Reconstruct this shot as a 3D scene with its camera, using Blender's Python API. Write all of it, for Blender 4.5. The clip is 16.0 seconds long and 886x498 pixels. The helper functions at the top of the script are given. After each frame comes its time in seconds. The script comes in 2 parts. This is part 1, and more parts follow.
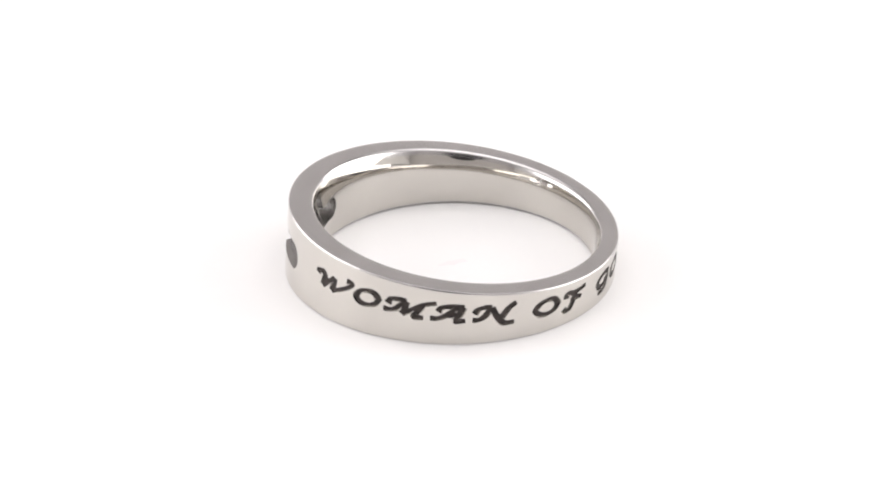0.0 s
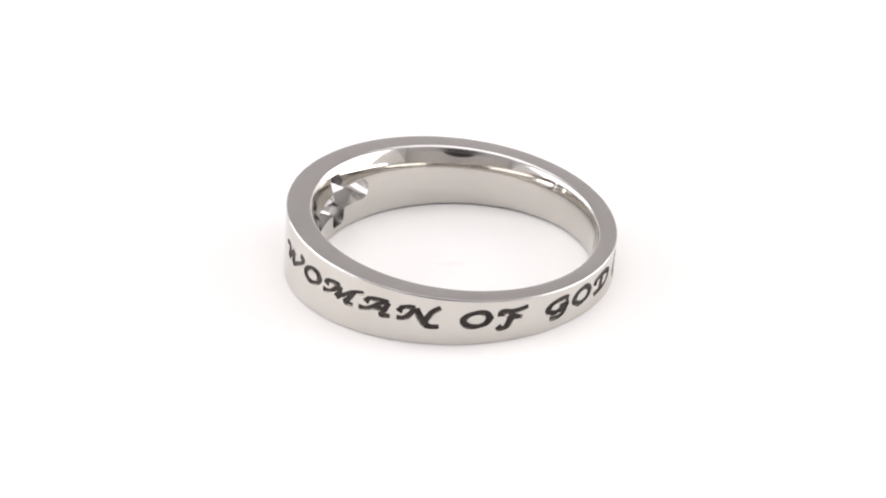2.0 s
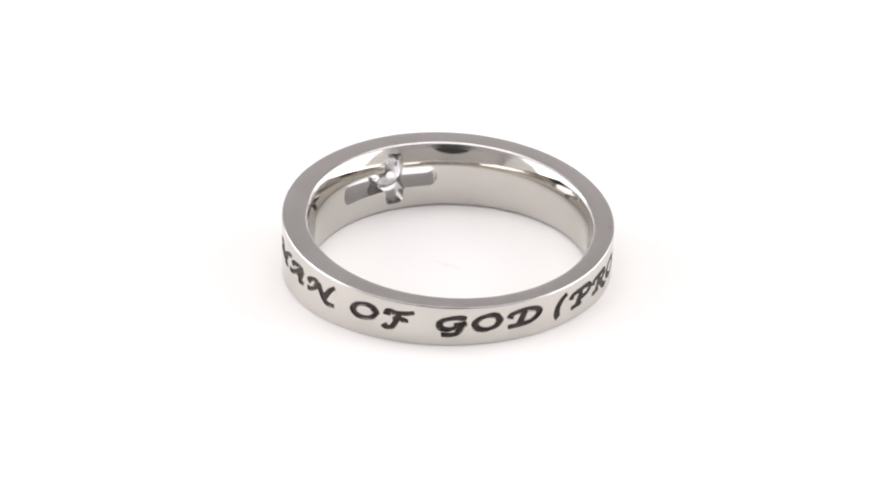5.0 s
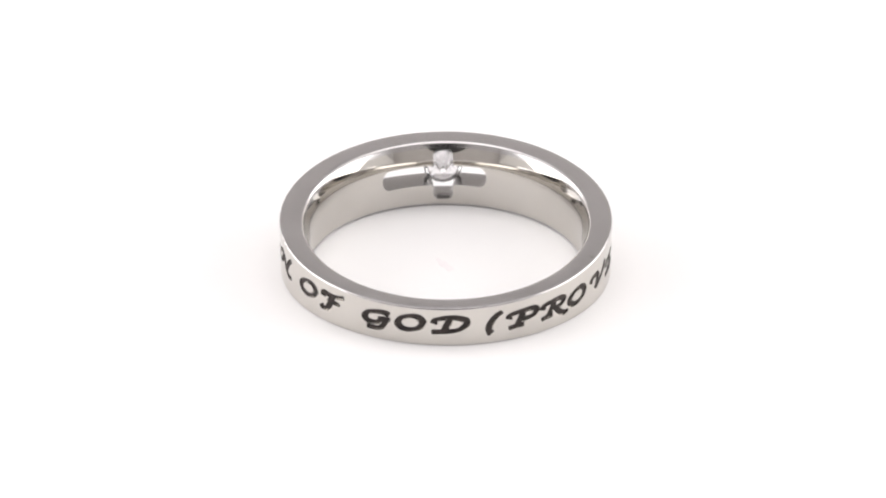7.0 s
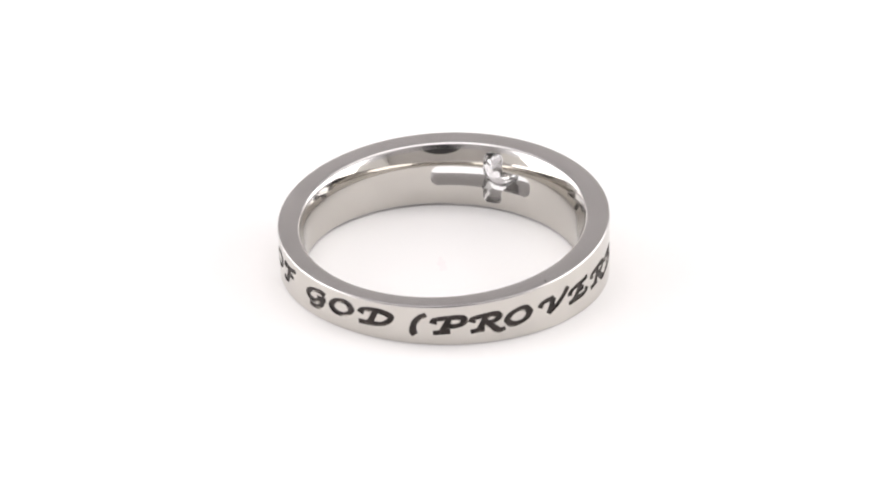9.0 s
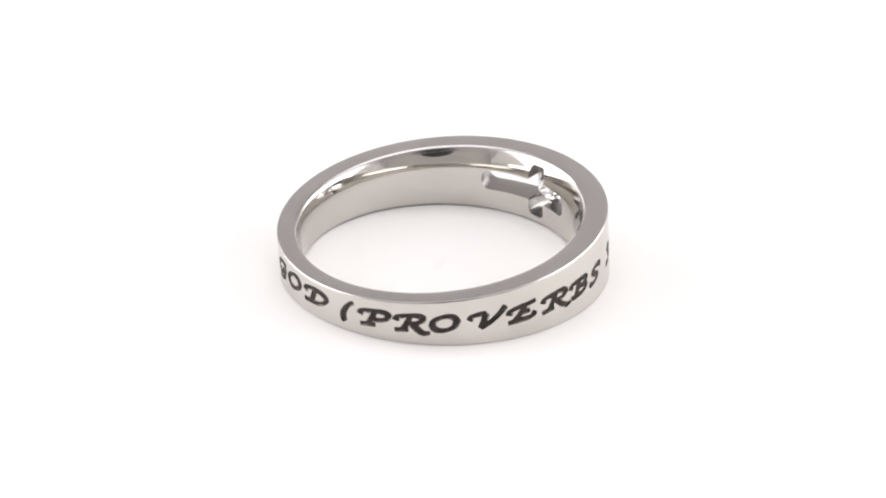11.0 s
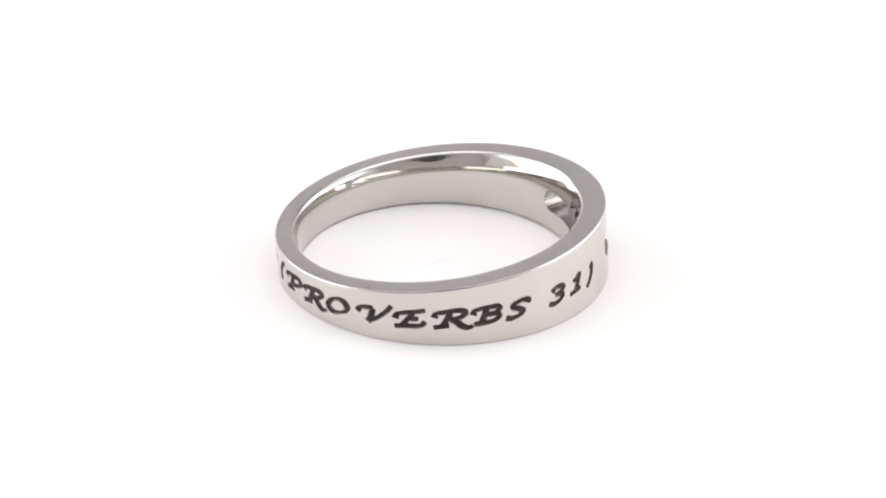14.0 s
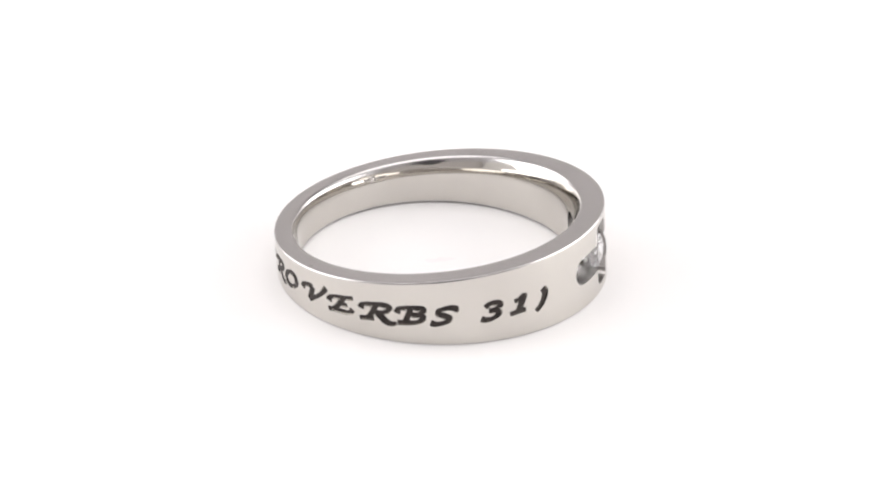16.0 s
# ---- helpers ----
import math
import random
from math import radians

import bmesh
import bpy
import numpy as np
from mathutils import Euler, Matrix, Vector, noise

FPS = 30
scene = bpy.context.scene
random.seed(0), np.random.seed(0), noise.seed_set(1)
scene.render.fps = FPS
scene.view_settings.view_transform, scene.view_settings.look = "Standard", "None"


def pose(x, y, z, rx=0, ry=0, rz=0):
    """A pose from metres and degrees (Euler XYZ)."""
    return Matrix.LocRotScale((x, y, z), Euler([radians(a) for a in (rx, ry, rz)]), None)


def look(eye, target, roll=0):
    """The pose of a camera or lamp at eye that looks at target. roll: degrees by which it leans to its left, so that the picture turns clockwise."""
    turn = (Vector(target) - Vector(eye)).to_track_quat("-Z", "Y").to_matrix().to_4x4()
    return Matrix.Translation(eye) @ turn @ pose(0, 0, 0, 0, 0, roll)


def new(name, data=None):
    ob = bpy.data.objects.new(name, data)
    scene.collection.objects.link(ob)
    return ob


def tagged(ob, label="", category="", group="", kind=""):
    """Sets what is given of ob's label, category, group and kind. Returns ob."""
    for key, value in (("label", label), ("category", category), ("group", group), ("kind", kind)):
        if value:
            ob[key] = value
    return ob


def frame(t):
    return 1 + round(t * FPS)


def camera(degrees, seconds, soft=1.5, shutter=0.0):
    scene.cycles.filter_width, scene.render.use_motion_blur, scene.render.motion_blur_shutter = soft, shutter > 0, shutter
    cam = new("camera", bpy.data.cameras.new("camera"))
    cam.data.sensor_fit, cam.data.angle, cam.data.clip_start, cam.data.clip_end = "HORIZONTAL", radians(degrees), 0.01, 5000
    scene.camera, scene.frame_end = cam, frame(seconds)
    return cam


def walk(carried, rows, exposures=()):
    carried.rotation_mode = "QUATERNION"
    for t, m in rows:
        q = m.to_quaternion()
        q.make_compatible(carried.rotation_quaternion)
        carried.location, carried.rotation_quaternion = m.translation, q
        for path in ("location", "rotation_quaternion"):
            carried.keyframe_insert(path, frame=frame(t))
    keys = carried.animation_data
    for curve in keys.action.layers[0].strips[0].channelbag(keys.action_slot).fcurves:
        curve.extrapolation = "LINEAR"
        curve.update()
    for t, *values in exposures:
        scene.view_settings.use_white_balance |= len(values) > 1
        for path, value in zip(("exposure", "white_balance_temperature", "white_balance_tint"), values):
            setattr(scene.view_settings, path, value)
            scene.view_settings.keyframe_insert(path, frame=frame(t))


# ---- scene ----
from mathutils.kdtree import KDTree

cam = camera(29.92, 16.0, soft=2.1)
K = 0.001                                   # the plan is in millimetres

# the camera stands still, 10 cm from the ring
EYE = Vector((-0.193, -89.44, 46.64)) * K
AIM = Vector((-0.193, 1.677, 0.0)) * K
walk(cam, [(0.0, look(EYE, AIM, 0.35)), (16.0, look(EYE, AIM, 0.35))])

# ---------------------------------------------------------------- light
world = bpy.data.worlds.new("room")
scene.world = world
world.use_nodes = True
world.node_tree.nodes["Background"].inputs[0].default_value = (0.9, 0.92, 1.0, 1)
world.node_tree.nodes["Background"].inputs[1].default_value = 0.15


def area(name, place, target, sx, sy, radiance, colour=(1, 1, 1)):
    data = bpy.data.lights.new(name, "AREA")
    data.shape, data.size, data.size_y = "RECTANGLE", sx * K, sy * K
    data.energy = radiance * math.pi * sx * sy * K * K
    data.color = colour
    ob = new(name, data)
    ob.matrix_world = look(Vector(place) * K, Vector(target) * K)
    return ob


area("ceiling_softbox", (0, 0, 235), (0, 0.01, 0), 280, 240, 1.2, (1.0, 0.98, 0.968))
area("side_softbox", (-178, 22, 59), (0, 22, 59), 254, 138, 2.4, (1.0, 0.98, 0.985))
area("side_softbox", (178, 22, 59), (0, 22, 59), 254, 138, 2.4, (1.0, 0.985, 0.975))
scene.view_settings.exposure = 0.23


# ---------------------------------------------------------------- materials
def material(name, colour, rough, metal=0.0):
    mat = bpy.data.materials.new(name)
    mat.use_nodes = True
    nt = mat.node_tree
    b = nt.nodes["Principled BSDF"]
    b.inputs["Base Color"].default_value = (*colour, 1)
    b.inputs["Roughness"].default_value = rough
    b.inputs["Metallic"].default_value = metal
    return mat, nt, b


def noisy(nt, b, scale, low, high, socket, detail=4.0, stretch=(1, 1, 1)):
    """Drives one value of the surface by noise of that size (per metre)."""
    co = nt.nodes.new("ShaderNodeTexCoord")
    mp = nt.nodes.new("ShaderNodeMapping")
    mp.inputs["Scale"].default_value = stretch
    no = nt.nodes.new("ShaderNodeTexNoise")
    no.inputs["Scale"].default_value, no.inputs["Detail"].default_value = scale, detail
    mr = nt.nodes.new("ShaderNodeMapRange")
    mr.inputs["From Min"].default_value, mr.inputs["From Max"].default_value = 0.3, 0.7
    mr.inputs["To Min"].default_value, mr.inputs["To Max"].default_value = low, high
    nt.links.new(co.outputs["Object"], mp.inputs["Vector"])
    nt.links.new(mp.outputs[0], no.inputs["Vector"])
    nt.links.new(no.outputs["Fac"], mr.inputs["Value"])
    if socket:
        nt.links.new(mr.outputs[0], b.inputs[socket])
    return mr


def bumped(nt, b, scale, depth, stretch=(1, 1, 1), detail=4.0):
    mr = noisy(nt, b, scale, 0, 1, "", detail, stretch)
    bp = nt.nodes.new("ShaderNodeBump")
    bp.inputs["Strength"].default_value, bp.inputs["Distance"].default_value = 1.0, depth
    nt.links.new(mr.outputs[0], bp.inputs["Height"])
    nt.links.new(bp.outputs[0], b.inputs["Normal"])


def tinted(nt, b, scale, c0, c1, detail=3.0):
    mr = noisy(nt, b, scale, 0, 1, "", detail)
    mx = nt.nodes.new("ShaderNodeMix")
    mx.data_type = "RGBA"
    mx.inputs[6].default_value, mx.inputs[7].default_value = (*c0, 1), (*c1, 1)
    nt.links.new(mr.outputs[0], mx.inputs[0])
    nt.links.new(mx.outputs[2], b.inputs["Base Color"])


STEEL, nt, b = material("polished_steel", (0.62, 0.605, 0.585), 0.06, 1.0)
noisy(nt, b, 900, 0.035, 0.085, "Roughness", 6.0)
tinted(nt, b, 260, (0.605, 0.580, 0.543), (0.64, 0.615, 0.577))
SATIN, nt, b = material("satin_steel", (0.6, 0.585, 0.58), 0.2, 1.0)
noisy(nt, b, 700, 0.14, 0.24, "Roughness", 6.0)
tinted(nt, b, 300, (0.55, 0.535, 0.532), (0.60, 0.584, 0.58))
CUT, nt, b = material("cut_steel", (0.36, 0.347, 0.336), 0.2, 1.0)
noisy(nt, b, 1200, 0.16, 0.26, "Roughness", 3.0)
ENAMEL, nt, b = material("black_enamel", (0.018, 0.016, 0.016), 0.45)
noisy(nt, b, 2500, 0.35, 0.65, "Roughness")
b.inputs["Specular IOR Level"].default_value = 0.2
tinted(nt, b, 2500, (0.022, 0.018, 0.017), (0.058, 0.047, 0.044))
bumped(nt, b, 5000, 0.00001)
STONE, nt, b = material("clear_stone", (0.95, 0.94, 0.955), 0.0)
b.inputs["Transmission Weight"].default_value, b.inputs["IOR"].default_value = 1.0, 1.85
WHITE, nt, b = material("white_plate", (0.88, 0.87, 0.87), 0.5)
tinted(nt, b, 60, (0.875, 0.862, 0.865), (0.89, 0.88, 0.88))
noisy(nt, b, 400, 0.45, 0.6, "Roughness")
SMEAR, nt, b = material("pink_smear", (0.86, 0.74, 0.78), 0.6)
tinted(nt, b, 900, (0.875, 0.85, 0.858), (0.86, 0.805, 0.822))
CLOTH, nt, b = material("white_cloth", (0.78, 0.775, 0.78), 0.9)
tinted(nt, b, 25, (0.76, 0.755, 0.76), (0.80, 0.795, 0.8))
bumped(nt, b, 900, 0.0003)
GREY, nt, b = material("grey_cloth", (0.46, 0.445, 0.44), 0.9)
tinted(nt, b, 25, (0.44, 0.425, 0.42), (0.485, 0.468, 0.463))
CURTAIN, nt, b = material("curtain_cloth", (0.55, 0.53, 0.52), 0.9)
tinted(nt, b, 25, (0.53, 0.51, 0.50), (0.57, 0.55, 0.54))
bumped(nt, b, 900, 0.0003)
FLAP, nt, b = material("flap_cloth", (0.74, 0.73, 0.72), 0.9)
tinted(nt, b, 40, (0.72, 0.71, 0.70), (0.76, 0.75, 0.74))
BLACK, nt, b = material("black_plastic", (0.02, 0.02, 0.022), 0.4)
noisy(nt, b, 300, 0.3, 0.5, "Roughness")


# ---------------------------------------------------------------- mesh helpers
def part(name, bm, mat, parent=None, label=""):
    me = bpy.data.meshes.new(name)
    bm.to_mesh(me)
    bm.free()
    for m in (mat if isinstance(mat, (list, tuple)) else [mat]):
        me.materials.append(m)
    ob = new(name, me)
    if parent:
        ob.parent = parent
    if label:
        tagged(ob, label)
    return ob


def slab(x0, x1, y0, y1, z0, z1, bevel=0.0):
    bm = bmesh.new()
    bmesh.ops.create_cube(bm, size=1)
    for v in bm.verts:
        v.co = Vector(((x0 if v.co.x < 0 else x1), (y0 if v.co.y < 0 else y1), (z0 if v.co.z < 0 else z1))) * K
    if bevel:
        bmesh.ops.bevel(bm, geom=bm.edges[:], offset=bevel * K, segments=2, affect="EDGES")
    return bm


def lathe(profile, n=96):
    """A turned solid: profile of (radius, height) in mm, from the axis round to the axis."""
    bm = bmesh.new()
    rings = []
    for r, z in profile:
        if r < 1e-6:
            rings.append([bm.verts.new((0, 0, z * K))])
        else:
            rings.append([bm.verts.new((r * K * math.cos(2 * math.pi * i / n), r * K * math.sin(2 * math.pi * i / n), z * K)) for i in range(n)])
    for a, c in zip(rings, rings[1:]):
        for i in range(n):
            j = (i + 1) % n
            if len(a) == 1:
                bm.faces.new((a[0], c[i], c[j]))
            elif len(c) == 1:
                bm.faces.new((a[i], c[0], a[j]))
            else:
                bm.faces.new((a[i], c[i], c[j], a[j]))
    bmesh.ops.recalc_face_normals(bm, faces=bm.faces[:])
    return bm


# ---------------------------------------------------------------- the white photo tent
tagged(part("floor", slab(-190, 190, -200, 220, -16, -12), WHITE), "smooth white floor of a photo tent", "floor", kind="structure")
tagged(part("wall_left", slab(-190, -187, -200, 220, -12, 246), CLOTH), "white cloth side of a photo tent", "wall", kind="structure")
tagged(part("wall_right", slab(187, 190, -200, 220, -12, 246), CLOTH), "white cloth side of a photo tent", "wall", kind="structure")
tagged(part("wall_back", slab(-187, 187, 217, 220, -12, 246), GREY), "grey cloth back of a photo tent", "wall", kind="structure")
tagged(part("wall_front", slab(-187, 187, -200, -197, -12, 246), CURTAIN), "pale grey cloth front curtain of a photo tent", "wall", kind="structure")
tagged(part("ceiling", slab(-190, 190, -200, 220, 246, 250), CLOTH), "white cloth top of a photo tent", "ceiling", kind="structure")


def camera_body():
    """The dark filming camera, of which the ring shows a reflection."""
    ob = new("filming_camera")
    ob.matrix_world = look(EYE, AIM)
    barrel = lathe([(9, 6), (27, 4), (30, 7), (30, 45), (0, 45)], 64)
    part("lens_barrel", barrel, BLACK, ob)
    part("camera_case", slab(-28, 28, -18, 26, 45, 75, 3), BLACK, ob)
    return tagged(ob, "black filming camera before the pale grey curtain", "camera")


camera_body()


def door_flap(side):
    """A corner of the tent's front cloth, folded back."""
    bm = bmesh.new()
    a = [Vector((side * x, y, z)) * K for x, y, z in ((160, -38, 7), (137, -98, 74), (112, -122, 7))]
    lo = [bm.verts.new(p) for p in a]
    hi = [bm.verts.new(p + Vector((-side * 1.2, 0.8, 0)) * K) for p in a]
    bm.faces.new(lo), bm.faces.new(list(reversed(hi)))
    for i in range(3):
        j = (i + 1) % 3
        bm.faces.new((lo[i], hi[i], hi[j], lo[j]))
    bmesh.ops.recalc_face_normals(bm, faces=bm.faces[:])
    return tagged(part("door_flap", bm, FLAP), "folded white cloth corner of the photo tent", "tent flap", kind="structure")


door_flap(-1), door_flap(1)


def turntable():
    ob = new("turntable")
    plate = part("plate", lathe([(0, -12), (88, -12), (90, -10.5), (90, -0.6), (89.4, 0), (0, 0)], 160), WHITE, ob)
    for p in plate.data.polygons:
        p.use_smooth = abs(p.normal.z) < 0.5
    bm = bmesh.new()
    low, high = [], []
    for i in range(18):
        a = 2 * math.pi * i / 18
        r = 0.42 + 0.13 * math.sin(2 * a + 0.6) + 0.09 * math.sin(5 * a)
        p, q = 1.8 * r * math.cos(a), 0.75 * r * math.sin(a)
        x, y = SMEAR_AT[0] + 0.9 * p - 0.43 * q, SMEAR_AT[1] + 0.43 * p + 0.9 * q
        low.append(bm.verts.new((x * K, y * K, 0)))
        high.append(bm.verts.new((x * K, y * K, 0.012 * K)))
    bm.faces.new(high)
    for i in range(18):
        j = (i + 1) % 18
        bm.faces.new((low[i], low[j], high[j], high[i]))
    part("smear", bm, SMEAR, ob, "faint pale pink smear")
    return tagged(ob, "white round turntable plate with a faint pink smear", "turntable")


SMEAR_AT = (-0.45, 0.05)
TABLE = turntable()

# ---------------------------------------------------------------- the ring
R = 9.9                     # outer radius
HIGH, RISE = 3.48, 0.1108   # height over the axis, slope of the top edge towards the cross
UNDER = 0.062               # slope of the bottom edge
# the worn outer edges: the tilt of each step (degrees) and its length (mm), from the face to the rim
EDGE = [(5, .010), (13, .010), (20, .014), (25, .017), (29, .018), (34, .014), (42, .009), (55, .007), (68, .007), (82, .007)]
FOOT_EDGE = [(9 + 18 * i, .02) for i in range(5)]
LIP_WIDE, LIP_DEEP = 0.29, 0.35   # rounding from the rim into the inside
CROWN = 0.008               # how far the rim falls off to its edges


def top_edge(theta, r=R):
    """Height of the top cut over the middle plane, and of the bottom cut under it; both cuts are flat."""
    return HIGH / 2 + (RISE - UNDER) * r * math.cos(theta)


def foot_edge(theta, r=R):
    return HIGH / 2 + UNDER * r * math.cos(theta)


def face_radius(v):
    """The outer face widens a little towards the foot."""
    return R + FLARE * (HIGH / 2 - v)


FLARE = 0.025
BORE, BORE_AT = 0.36, math.radians(6)    # how far the bore lies off the outer circle's axis, and which way
OVAL = 0.045                # how far the bore is out of round
SAG, FOOT = 0.125, 0.015    # how the inside curves away towards its upper and lower edge


def inner_radius(theta, v):
    return R - (1.66 + BORE * math.cos(theta - BORE_AT) - OVAL * math.cos(2 * theta)) + (SAG if v > 0 else FOOT) * v * v


def inner_normal(theta, v):
    rise = 2 * (SAG if v > 0 else FOOT) * v
    side = (BORE * math.sin(theta - BORE_AT) - 2 * OVAL * math.sin(2 * theta)) / inner_radius(theta, v)
    c, d = math.cos(theta), math.sin(theta)
    return Vector((-c - side * d, -d + side * c, rise)).normalized()


def half_section(theta, sign):
    """From the outer face over the crowned rim to the start of the inside, on the upper (1) or lower (-1) edge."""
    edge = top_edge if sign > 0 else foot_edge
    wide, deep = (LIP_WIDE, LIP_DEEP) if sign > 0 else (0.2, 0.2)
    v0 = edge(theta, R - 1.6) - deep
    r0, slope = inner_radius(theta, sign * v0), 2 * (SAG if sign > 0 else FOOT) * v0
    worn = EDGE if sign > 0 else FOOT_EDGE
    run = sum(l * math.sin(math.radians(n)) for n, l in worn)
    drop = sum(l * math.cos(math.radians(n)) for n, l in worn)
    a, z = face_radius(sign * edge(theta)) - run, r0 + wide
    crown = CROWN if sign > 0 else 0.004

    def rim(r):
        return edge(theta, r) - crown * ((2 * r - a - z) / (a - z)) ** 2

    out, r, v = [], a + run, rim(a) - drop
    for n, l in worn[:-1]:
        r, v = r - l * math.sin(math.radians(n)), v + l * math.cos(math.radians(n))
        out.append((r, v, 2))
    out += [(a + (z - a) * i / 8, rim(a + (z - a) * i / 8), 2) for i in range(9)]
    p0, p3 = Vector((z, rim(z))), Vector((r0, v0))
    p1 = p0 + Vector((-1, -4 * crown / (a - z) - 0.02)) * wide * 0.55
    p2 = p3 + Vector((slope, 1)) * deep * 0.5
    for i in range(1, 9):
        t = i / 9
        p = p0 * (1 - t) ** 3 + p1 * 3 * t * (1 - t) ** 2 + p2 * 3 * t * t * (1 - t) + p3 * t ** 3
        out.append((p.x, p.y, 2))
    return out, v0, rim(a) - drop


def profile(theta):
    """The section at theta: (radius, height, kind) once round; kind 0 outer, 1 inner, 2 edges."""
    up, v1, f1 = half_section(theta, 1)
    down, v2, f2 = half_section(theta, -1)
    pts = [(face_radius(-f2 + (f1 + f2) * i / 6), -f2 + (f1 + f2) * i / 6, 0) for i in range(7)]
    pts += up
    n = 20
    for i in range(n + 1):
        v = v1 - (v1 + v2) * i / n
        pts.append((inner_radius(theta, v), v, 1))
    pts += [(r, -v, k) for r, v, k in reversed(down)]
    return pts


def band_mesh(n=300):
    bm = bmesh.new()
    rows, kinds = [], None
    for i in range(n):
        th = 2 * math.pi * i / n
        p = profile(th)
        kinds = [k for _, _, k in p]
        rows.append([bm.verts.new((r * K * math.cos(th), r * K * math.sin(th), v * K)) for r, v, _ in p])
    m = len(kinds)
    for i in range(n):
        a, c = rows[i], rows[(i + 1) % n]
        for j in range(m):
            k = (j + 1) % m
            f = bm.faces.new((a[j], c[j], c[k], a[k]))
            f.smooth = True
            f.material_index = kinds[j] if kinds[j] == kinds[k] else 2
    bmesh.ops.recalc_face_normals(bm, faces=bm.faces[:])
    return bm


# letters of a slanted calligraphic hand: pen strokes in a box one wide and one high
PEN = {}
PEN["W"] = [[(0.02, .70), (.05, .93), (.17, .96), (.24, .75), (.22, .35), (.20, .05)], [(.20, .05), (.36, .50), (.52, .95)],
            [(.52, .95), (.51, .45), (.48, .0)], [(.48, .0), (.72, .35), (.90, .70), (.97, 1.0), (.84, 1.12)]]
PEN["O"] = [[(.96, .56), (.80, .88), (.52, .97), (.20, .80), (.05, .44), (.20, .12), (.50, .03), (.82, .20), (.96, .56)]]
PEN["M"] = [[(.08, .58), (.12, .90), (.28, 1.0), (.44, .93)], [(.44, .95), (.42, .50), (.38, .08)], [(.0, .22), (.10, .20), (.22, .30), (.32, .60), (.41, .90)],
            [(.38, .08), (.58, .50), (.78, .90), (1.0, 1.08)], [(.76, .84), (.68, .40), (.62, .04), (.80, .03)]]
PEN["A"] = [[(.20, .60), (.30, .90), (.55, 1.0), (.92, .98)], [(.0, .16), (.20, .16), (.40, .35), (.62, .70), (.86, .98)],
            [(.90, .98), (.82, .50), (.75, .05), (1.0, .10)], [(.36, .36), (.60, .42), (.82, .40)]]
PEN["N"] = [[(.03, .52), (.10, .82), (.25, .96), (.42, .92)], [(.0, .14), (.14, .15), (.28, .38), (.41, .90)],
            [(.42, .94), (.52, .50), (.66, .04), (.80, -.17), (1.02, -.13)], [(.66, .06), (.74, .45), (.84, .84), (1.0, 1.14)]]
PEN["F"] = [[(.02, .0), (.12, -.17), (.30, -.12), (.42, .30), (.50, .85)], [(.10, .62), (.12, .94), (.40, .88), (.70, .92), (1.0, 1.04)],
            [(.30, .43), (.50, .46), (.72, .46)], [(.70, .34), (.74, .60)]]
PEN["G"] = [[(.95, .86), (.74, .99), (.46, .97), (.18, .83), (.04, .56), (.15, .28), (.42, .22), (.68, .38)],
            [(.54, .50), (.76, .55), (1.0, .54)], [(.82, .50), (.75, .10), (.58, -.14), (.14, -.14)]]
PEN["D"] = [[(.04, .58), (.10, .86), (.34, .98), (.66, .97), (.95, .76), (.95, .42), (.72, .12), (.34, .05), (.0, .03)], [(.50, .92), (.43, .50), (.35, .06)]]
PEN["("] = [[(.96, 1.08), (.50, .85), (.15, .40), (.12, -.06), (.32, -.30)]]
PEN[")"] = [[(.66, 1.12), (.92, .80), (.84, .40), (.52, .02), (.05, -.25)]]
PEN["P"] = [[(.02, .62), (.08, .90), (.40, .98), (.80, 1.0), (.99, .80), (.88, .50), (.60, .42), (.40, .50)], [(.52, .94), (.43, .50), (.32, .05)],
            [(.04, .0), (.30, .05), (.58, .06)]]
PEN["R"] = [[(.02, .62), (.08, .90), (.36, .98), (.70, 1.0), (.86, .80), (.74, .54), (.50, .46), (.36, .50)], [(.46, .94), (.38, .50), (.26, .05)],
            [(.0, .0), (.24, .05), (.44, .06)], [(.50, .48), (.64, .24), (.78, -.04), (.94, -.19), (1.10, -.13)]]
PEN["V"] = [[(.02, .60), (.10, .88), (.30, .96), (.48, .93)], [(.47, .95), (.42, .45), (.34, .0)], [(.34, .0), (.60, .32), (.86, .80), (1.0, 1.22)]]
PEN["E"] = [[(.02, .52), (.08, .80), (.35, .93), (.65, .97), (.98, 1.06)], [(.60, .93), (.45, .50), (.22, .06)], [(.35, .48), (.55, .50), (.78, .52)],
            [(.0, .03), (.40, .05), (.84, .06), (.98, .34)]]
PEN["B"] = [[(.0, .64), (.10, .94), (.50, .99), (.86, .95), (.95, .76), (.78, .58), (.45, .53)],
            [(.45, .53), (.84, .50), (.95, .28), (.75, .06), (.36, .02), (.04, .05)], [(.50, .95), (.42, .50), (.32, .05)]]
PEN["S"] = [[(.93, .72), (.96, .92), (.70, 1.0), (.40, .90), (.34, .68), (.56, .50), (.74, .30), (.60, .08), (.26, .0), (.03, .12)]]
PEN["3"] = [[(.18, .80), (.42, 1.0), (.76, .95), (.86, .76), (.62, .56), (.36, .52)], [(.36, .54), (.74, .46), (.80, .20), (.52, .0), (.22, .0), (.02, .12)]]
PEN["1"] = [[(.30, .78), (.55, .85), (.78, 1.0), (.66, .50), (.52, .05)], [(.10, .02), (.50, .05), (.92, .06)]]

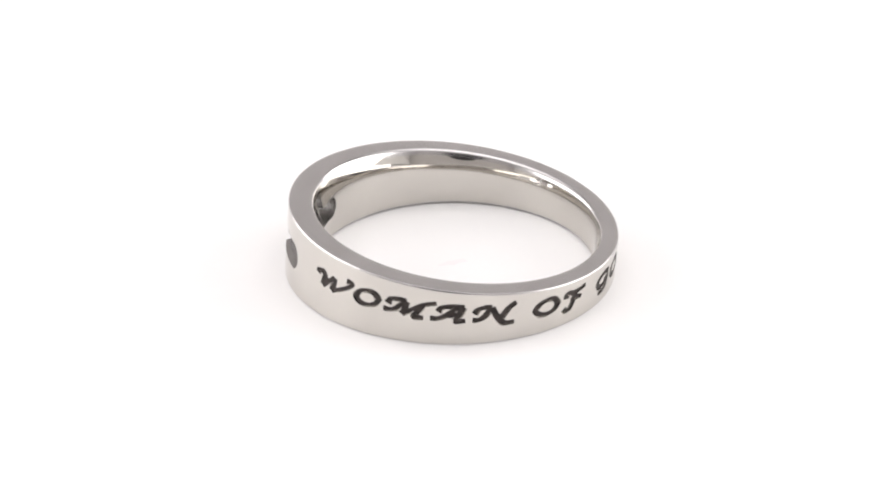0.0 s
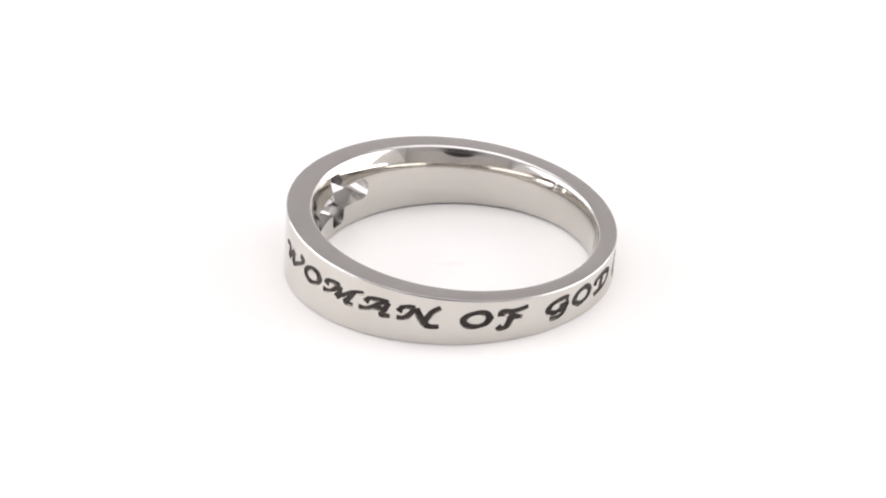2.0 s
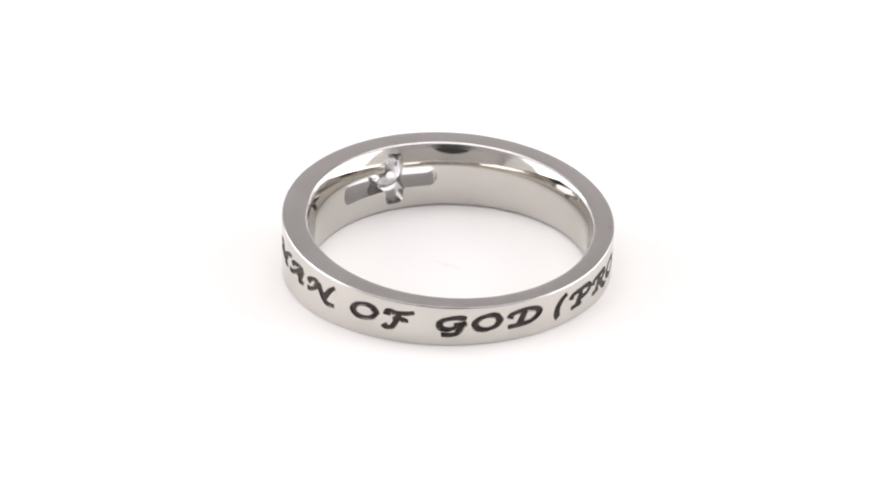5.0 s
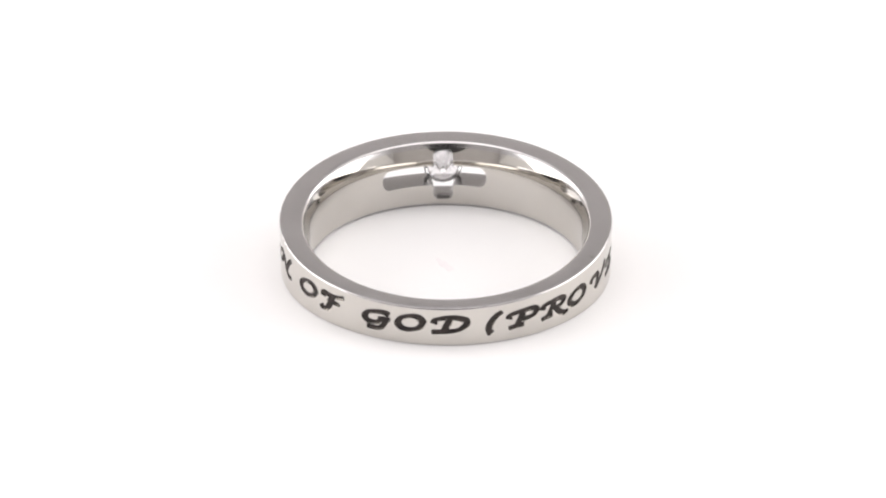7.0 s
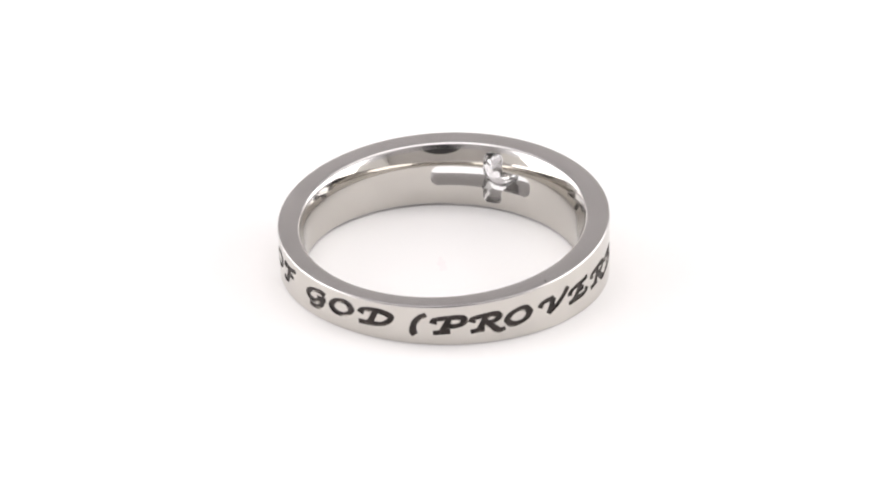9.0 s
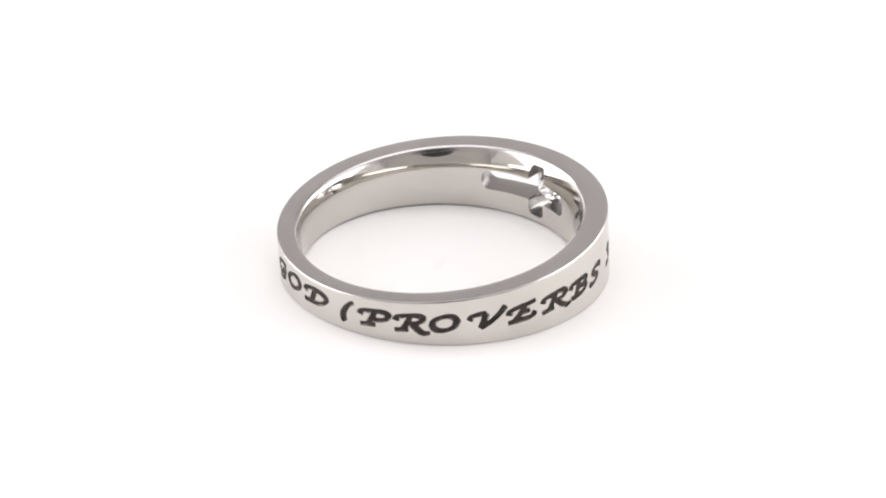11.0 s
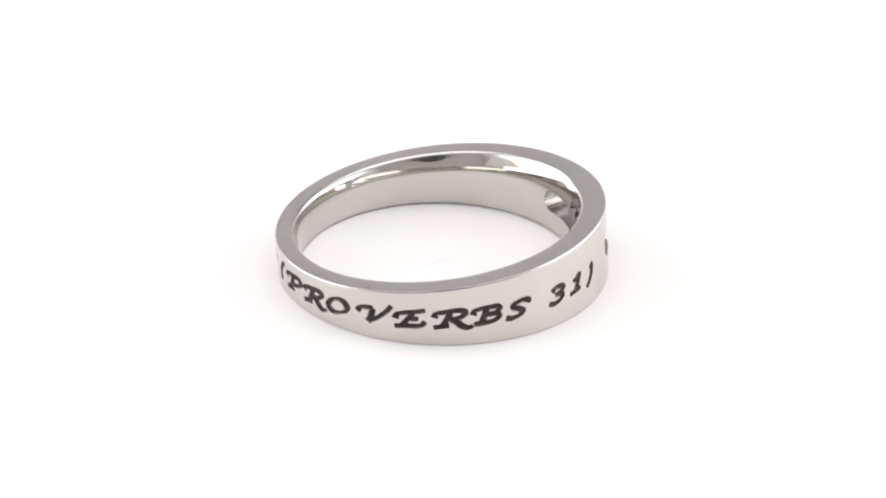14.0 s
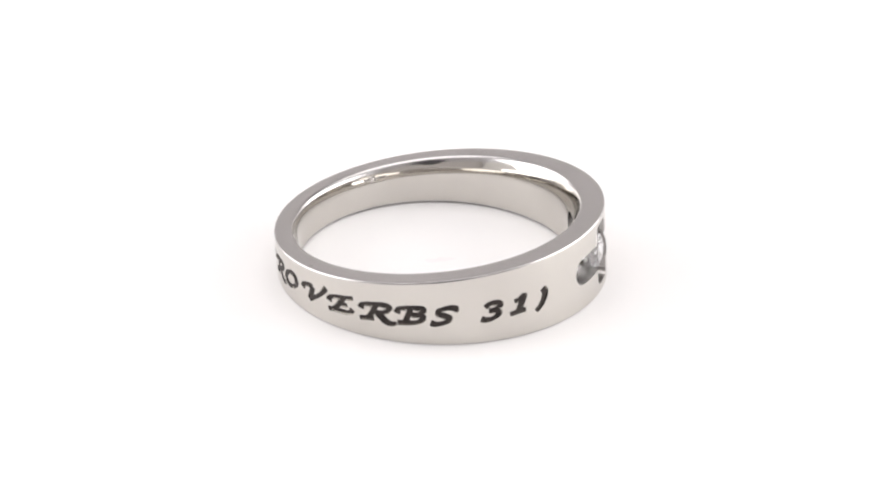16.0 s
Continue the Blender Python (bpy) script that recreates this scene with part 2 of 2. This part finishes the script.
# each letter: where it begins and ends round the ring (degrees), its foot
TEXT = [("W", 47.4, 64.8, -.26), ("O", 64.8, 75.2, -.24), ("M", 75.4, 93.8, -.28), ("A", 91.0, 103.8, -.32), ("N", 104.6, 119.7, -.30)]
TEXT += [("O", 125.5, 136.3, -.38), ("F", 137.2, 148.6, -.38)]
TEXT += [("G", 155.0, 165.7, -.48), ("O", 166.4, 176.8, -.40), ("D", 177.9, 190.6, -.43)]
TEXT += [("(", 196.0, 202.0, -.43), ("P", 202.6, 214.3, -.55), ("R", 215.0, 227.0, -.57), ("O", 226.7, 236.9, -.57), ("V", 238.7, 252.2, -.60)]
TEXT += [("E", 251.9, 263.4, -.64), ("R", 264.5, 277.6, -.66), ("B", 277.1, 287.5, -.70), ("S", 287.9, 297.6, -.74)]
TEXT += [("3", 304.2, 312.9, -.76), ("1", 313.4, 321.9, -.74), (")", 323.7, 328.9, -.76)]
TEXT = [(c, a0, a1, foot - 0.0066 * R * math.cos(math.radians((a0 + a1) / 2))) for c, a0, a1, foot in TEXT]
SLANT, TILT = 0.08, 0.04    # lean of the letters, climb of their foot
CAP = 0.94                  # height of the capitals
THICK, THIN = 0.375, 0.18    # the pen's broad and narrow stroke
NIB = math.radians(16)


def smooth_line(pts, n=6):
    out = []
    for i in range(len(pts) - 1):
        p0, p1, p2, p3 = (Vector(pts[max(0, min(len(pts) - 1, k))]) for k in (i - 1, i, i + 1, i + 2))
        for s in range(n):
            t = s / n
            out.append(0.5 * ((2 * p1) + (p2 - p0) * t + (2 * p0 - 5 * p1 + 4 * p2 - p3) * t * t + (3 * p1 - p0 - 3 * p2 + p3) * t ** 3))
    out.append(Vector(pts[-1]))
    return out


def pen_edges(pts, width, grow=0.0):
    """Both edges of a pen stroke, in mm from the letter's foot."""
    mid = [Vector((0.09 + p.x * (width - 0.24) + p.y * SLANT, 0.12 + (p.y + TILT * (p.x - 0.4)) * CAP)) for p in smooth_line(pts)]
    closed = (mid[0] - mid[-1]).length < 1e-6
    if closed:
        mid.pop()
    left, right = [], []
    n = len(mid)
    for i, p in enumerate(mid):
        q0, q1 = (mid[(i - 1) % n], mid[(i + 1) % n]) if closed else (mid[max(0, i - 1)], mid[min(n - 1, i + 1)])
        d = (q1 - q0).normalized()
        w = THIN + (THICK - THIN) * abs(math.sin(math.atan2(d.y, d.x) - NIB))
        if not closed and i in (0, n - 1):
            w *= 0.72
        side = Vector((-d.y, d.x)) * (w / 2 + grow)
        left.append(p + side)
        right.append(p - side)
    return left, right, closed


def on_band(p, start, foot, radius):
    th = math.radians(start) + p.x / R
    r = (face_radius(foot + p.y) - R + radius) * K
    return Vector((r * math.cos(th), r * math.sin(th), (foot + p.y) * K))


def stroke_solid(bm, edges, start, foot, r0, r1):
    left, right, closed = edges
    lo = [(bm.verts.new(on_band(a, start, foot, r0)), bm.verts.new(on_band(c, start, foot, r0))) for a, c in zip(left, right)]
    hi = [(bm.verts.new(on_band(a, start, foot, r1)), bm.verts.new(on_band(c, start, foot, r1))) for a, c in zip(left, right)]
    n = len(lo)
    for i in range(n if closed else n - 1):
        j = (i + 1) % n
        bm.faces.new((hi[i][0], hi[i][1], hi[j][1], hi[j][0]))
        bm.faces.new((lo[i][0], lo[j][0], lo[j][1], lo[i][1]))
        bm.faces.new((lo[i][0], hi[i][0], hi[j][0], lo[j][0]))
        bm.faces.new((lo[i][1], lo[j][1], hi[j][1], hi[i][1]))
    if not closed:
        bm.faces.new((lo[0][0], lo[0][1], hi[0][1], hi[0][0]))
        bm.faces.new((lo[-1][0], hi[-1][0], hi[-1][1], lo[-1][1]))


CROSS = 4.2                 # degrees round the ring of the cross's middle


def prism(stations):
    """A radial prism through the band over outlines of (arc mm, height mm) about the cross's middle, one for each radius."""
    bm = bmesh.new()
    rows = []
    for r, outline in stations:
        rows.append([])
        for x, y in outline:
            th = math.radians(CROSS) + x / R
            rows[-1].append(bm.verts.new((r * K * math.cos(th), r * K * math.sin(th), y * K)))
    for lo, hi in zip(rows, rows[1:]):
        n = len(lo)
        for i in range(n):
            j = (i + 1) % n
            bm.faces.new((lo[i], lo[j], hi[j], hi[i]))
    bm.faces.new(rows[-1])
    bm.faces.new(list(reversed(rows[0])))
    bmesh.ops.triangulate(bm, faces=[f for f in bm.faces if len(f.verts) > 4])
    bmesh.ops.recalc_face_normals(bm, faces=bm.faces[:])
    return bm


def cross_outline(x0, x1, y1, half_arm, half_bar):
    """The lying cross: the long and the short arm, the bar, and the round seat of the stone in its middle."""
    out = []
    seat = 1.13
    arms = ((0, x1, half_arm), (90, y1, half_bar), (180, -x0, half_arm), (270, y1, half_bar))
    for turn, reach, wide in arms:
        r = wide - 0.03 if turn % 180 == 0 else 0.42
        way = Matrix.Rotation(math.radians(turn), 2)
        pts = [(math.sqrt(seat * seat - wide * wide), -wide)]
        for cy, a0 in ((-wide + r, -90), (wide - r, 0)):
            for i in range(7):
                a = math.radians(a0 + 15 * i)
                pts.append((reach - r + r * math.cos(a), cy + r * math.sin(a)))
        pts.append((math.sqrt(seat * seat - wide * wide), wide))
        out += [tuple(way @ Vector(p)) for p in pts]
    return out


def cutter(name, bm, slot=3):
    bmesh.ops.recalc_face_normals(bm, faces=bm.faces[:])
    for f in bm.faces:
        f.material_index = slot
    return part(name, bm, [STEEL, STEEL, SATIN, CUT, STEEL])


def carve(ob, tools):
    """Takes the tools away from ob, and takes them out of the scene."""
    for t in tools:
        mod = ob.modifiers.new("carve", "BOOLEAN")
        mod.operation, mod.solver, mod.object = "DIFFERENCE", "EXACT", t
        mod.use_self = True
    deps = bpy.context.evaluated_depsgraph_get()
    me = bpy.data.meshes.new_from_object(ob.evaluated_get(deps))
    ob.modifiers.clear()
    ob.data = me
    for t in tools:
        bpy.data.objects.remove(t)


def true_normals(me):
    """Smooth normals that follow the band's exact round form, also beside the cuts."""
    normals, places, turned = [], [], []
    n = 300
    rows = [profile(2 * math.pi * i / n) for i in range(n)]
    grid = np.array([[(r * math.cos(2 * math.pi * i / n), r * math.sin(2 * math.pi * i / n), v) for r, v, _ in p] for i, p in enumerate(rows)])
    along = np.roll(grid, -1, 0) - np.roll(grid, 1, 0)
    before, after = grid - np.roll(grid, 1, 1), np.roll(grid, -1, 1) - grid
    across = before / np.linalg.norm(before, axis=2, keepdims=True) + after / np.linalg.norm(after, axis=2, keepdims=True)
    face = np.cross(along, across)
    for i, p in enumerate(rows):
        for j, (r, v, k) in enumerate(p):
            if k == 2:
                places.append(grid[i, j])
                turned.append(Vector(face[i, j]).normalized())
    tree = KDTree(len(places))
    for i, p in enumerate(places):
        tree.insert(p, i)
    tree.balance()
    for poly in me.polygons:
        for li in poly.loop_indices:
            co = me.vertices[me.loops[li].vertex_index].co / K
            th = math.atan2(co.y, co.x)
            k = poly.material_index
            if k == 0:
                nrm = Vector((math.cos(th), math.sin(th), FLARE)).normalized()
            elif k == 1:
                nrm = inner_normal(th, co.z)
            elif k == 2:
                _, near, gap = tree.find(co)
                if gap < 0.002:
                    nrm = turned[near]
                elif math.hypot(co.x, co.y) > R - 0.01:
                    nrm = Vector((math.cos(th), math.sin(th), FLARE)).normalized()
                else:
                    nrm = inner_normal(th, co.z)
            else:
                nrm = poly.normal
            normals.append(nrm)
    for poly in me.polygons:
        poly.use_smooth = True
    me.normals_split_custom_set(normals)


def gemstone(parent):
    """A round brilliant, its point towards the finger."""
    bm = bmesh.new()
    n = 16
    rows = []
    for r, z, turn in ((0.72, 0.42, 0), (1.04, 0.24, 0.5), (1.28, 0.05, 0), (1.28, -0.03, 0), (0.66, -0.62, 0.5)):
        rows.append([bm.verts.new((r * K * math.cos(2 * math.pi * (i + turn) / n), r * K * math.sin(2 * math.pi * (i + turn) / n), z * K)) for i in range(n)])
    tip = bm.verts.new((0, 0, -1.22 * K))
    bm.faces.new(rows[0])
    for a, c in zip(rows, rows[1:]):
        for i in range(n):
            j = (i + 1) % n
            bm.faces.new((a[i], c[i], c[j]))
            bm.faces.new((a[i], c[j], a[j]))
    for i in range(n):
        bm.faces.new((rows[-1][i], tip, rows[-1][(i + 1) % n]))
    bmesh.ops.recalc_face_normals(bm, faces=bm.faces[:])
    ob = part("gemstone", bm, STONE, parent, "clear round brilliant-cut stone")
    th = math.radians(CROSS)
    out = Vector((math.cos(th), math.sin(th), 0))
    ob.matrix_basis = Matrix.Translation(out * (9.45 * K)) @ out.to_track_quat("Z", "Y").to_matrix().to_4x4()
    return ob


def finger_ring():
    ob = new("finger_ring")
    band = part("band", band_mesh(), [STEEL, STEEL, SATIN, CUT, STEEL], None)
    tools = []
    arc = R * math.pi / 180
    flare = [(r, cross_outline(-20.3 * arc - g, 29.2 * arc + g, 1.72 + g, 0.68 + g, 0.78 + g)) for r, g in ((7.4, 0), (9.0, 0), (9.5, 0.05), (10.5, 0.25))]
    tools.append(cutter("tool", prism(flare)))
    grooves = bmesh.new()
    for c, a0, a1, foot in TEXT:
        for line in PEN[c]:
            stroke_solid(grooves, pen_edges(line, (a1 - a0) * arc, 0.045), a0, foot, R - 0.11, R + 0.12)
    tools.append(cutter("tool", grooves, 4))
    carve(band, tools)
    true_normals(band.data)
    band.parent = ob
    for c, a0, a1, foot in TEXT:
        bm = bmesh.new()
        for i, line in enumerate(PEN[c]):
            stroke_solid(bm, pen_edges(line, (a1 - a0) * arc, 0.006), a0, foot, R - 0.14, R - 0.07 - 0.002 * i)
        bmesh.ops.recalc_face_normals(bm, faces=bm.faces[:])
        word = "bracket" if c in "()" else f"figure {c}" if c.isdigit() else f"letter {c}"
        part("letter", bm, ENAMEL, ob, "black engraved " + word)
    gemstone(ob)
    # two dark nicks, and a steel bump added to stand for an edge glint
    for deg, rad, v, size, mat, look_of in ((243.4, 9.62, None, 0.10, ENAMEL, "tiny dark nick"), (119.8, R - 0.035, 0.5, 0.045, ENAMEL, "tiny dark nick"), (151.6, R - 0.03, None, 0.07, STEEL, "tiny steel bump added for a bright glint")):
        th = math.radians(deg)
        bm = bmesh.new()
        bmesh.ops.create_icosphere(bm, subdivisions=2, radius=size * K)
        z = top_edge(th, rad) - 0.02 if v is None else v
        for p in bm.verts:
            p.co.x *= 0.6 + 0.4 * noise.noise(p.co / K * 9)
            p.co.z *= 0.35 if v is None else 1.0
            p.co += Vector((rad * math.cos(th), rad * math.sin(th), z)) * K
        part("nick", bm, mat, ob, look_of)
    return tagged(ob, "polished steel ring with cross opening, clear stone and black engraving", "ring")


RING = finger_ring()


# ---------------------------------------------------------------- what moves
def motions():
    """The plate turns clockwise under the ring, which lies a little off its axis."""
    lean = Matrix.Rotation(-math.atan(UNDER), 4, "Y")
    rest = Matrix.Translation(Vector((-0.319, -0.041, HIGH / 2 + 0.004)) * K) @ lean
    turns = TURNS
    walk(TABLE, [(t, pose(0, 0, 0, 0, 0, a)) for t, a in turns])
    walk(RING, [(t, pose(x * K, y * K, 0, 0, 0, a) @ rest) for (t, a), (x, y) in zip(turns, SLIPS)])


TURNS = [(0.0, 171.18), (2.0, 147.23), (4.0, 123.28), (6.5, 93.07), (9.0, 62.99), (11.5, 32.59), (13.5, 8.36), (16.0, -21.78)]
SLIPS = [(.035, -.04), (-.025, .01), (-.07, .05), (-.06, .08), (-.03, .13), (.05, .02), (.045, -.05), (-.04, -.10)]   # the ring creeps on the plate, mm
motions()
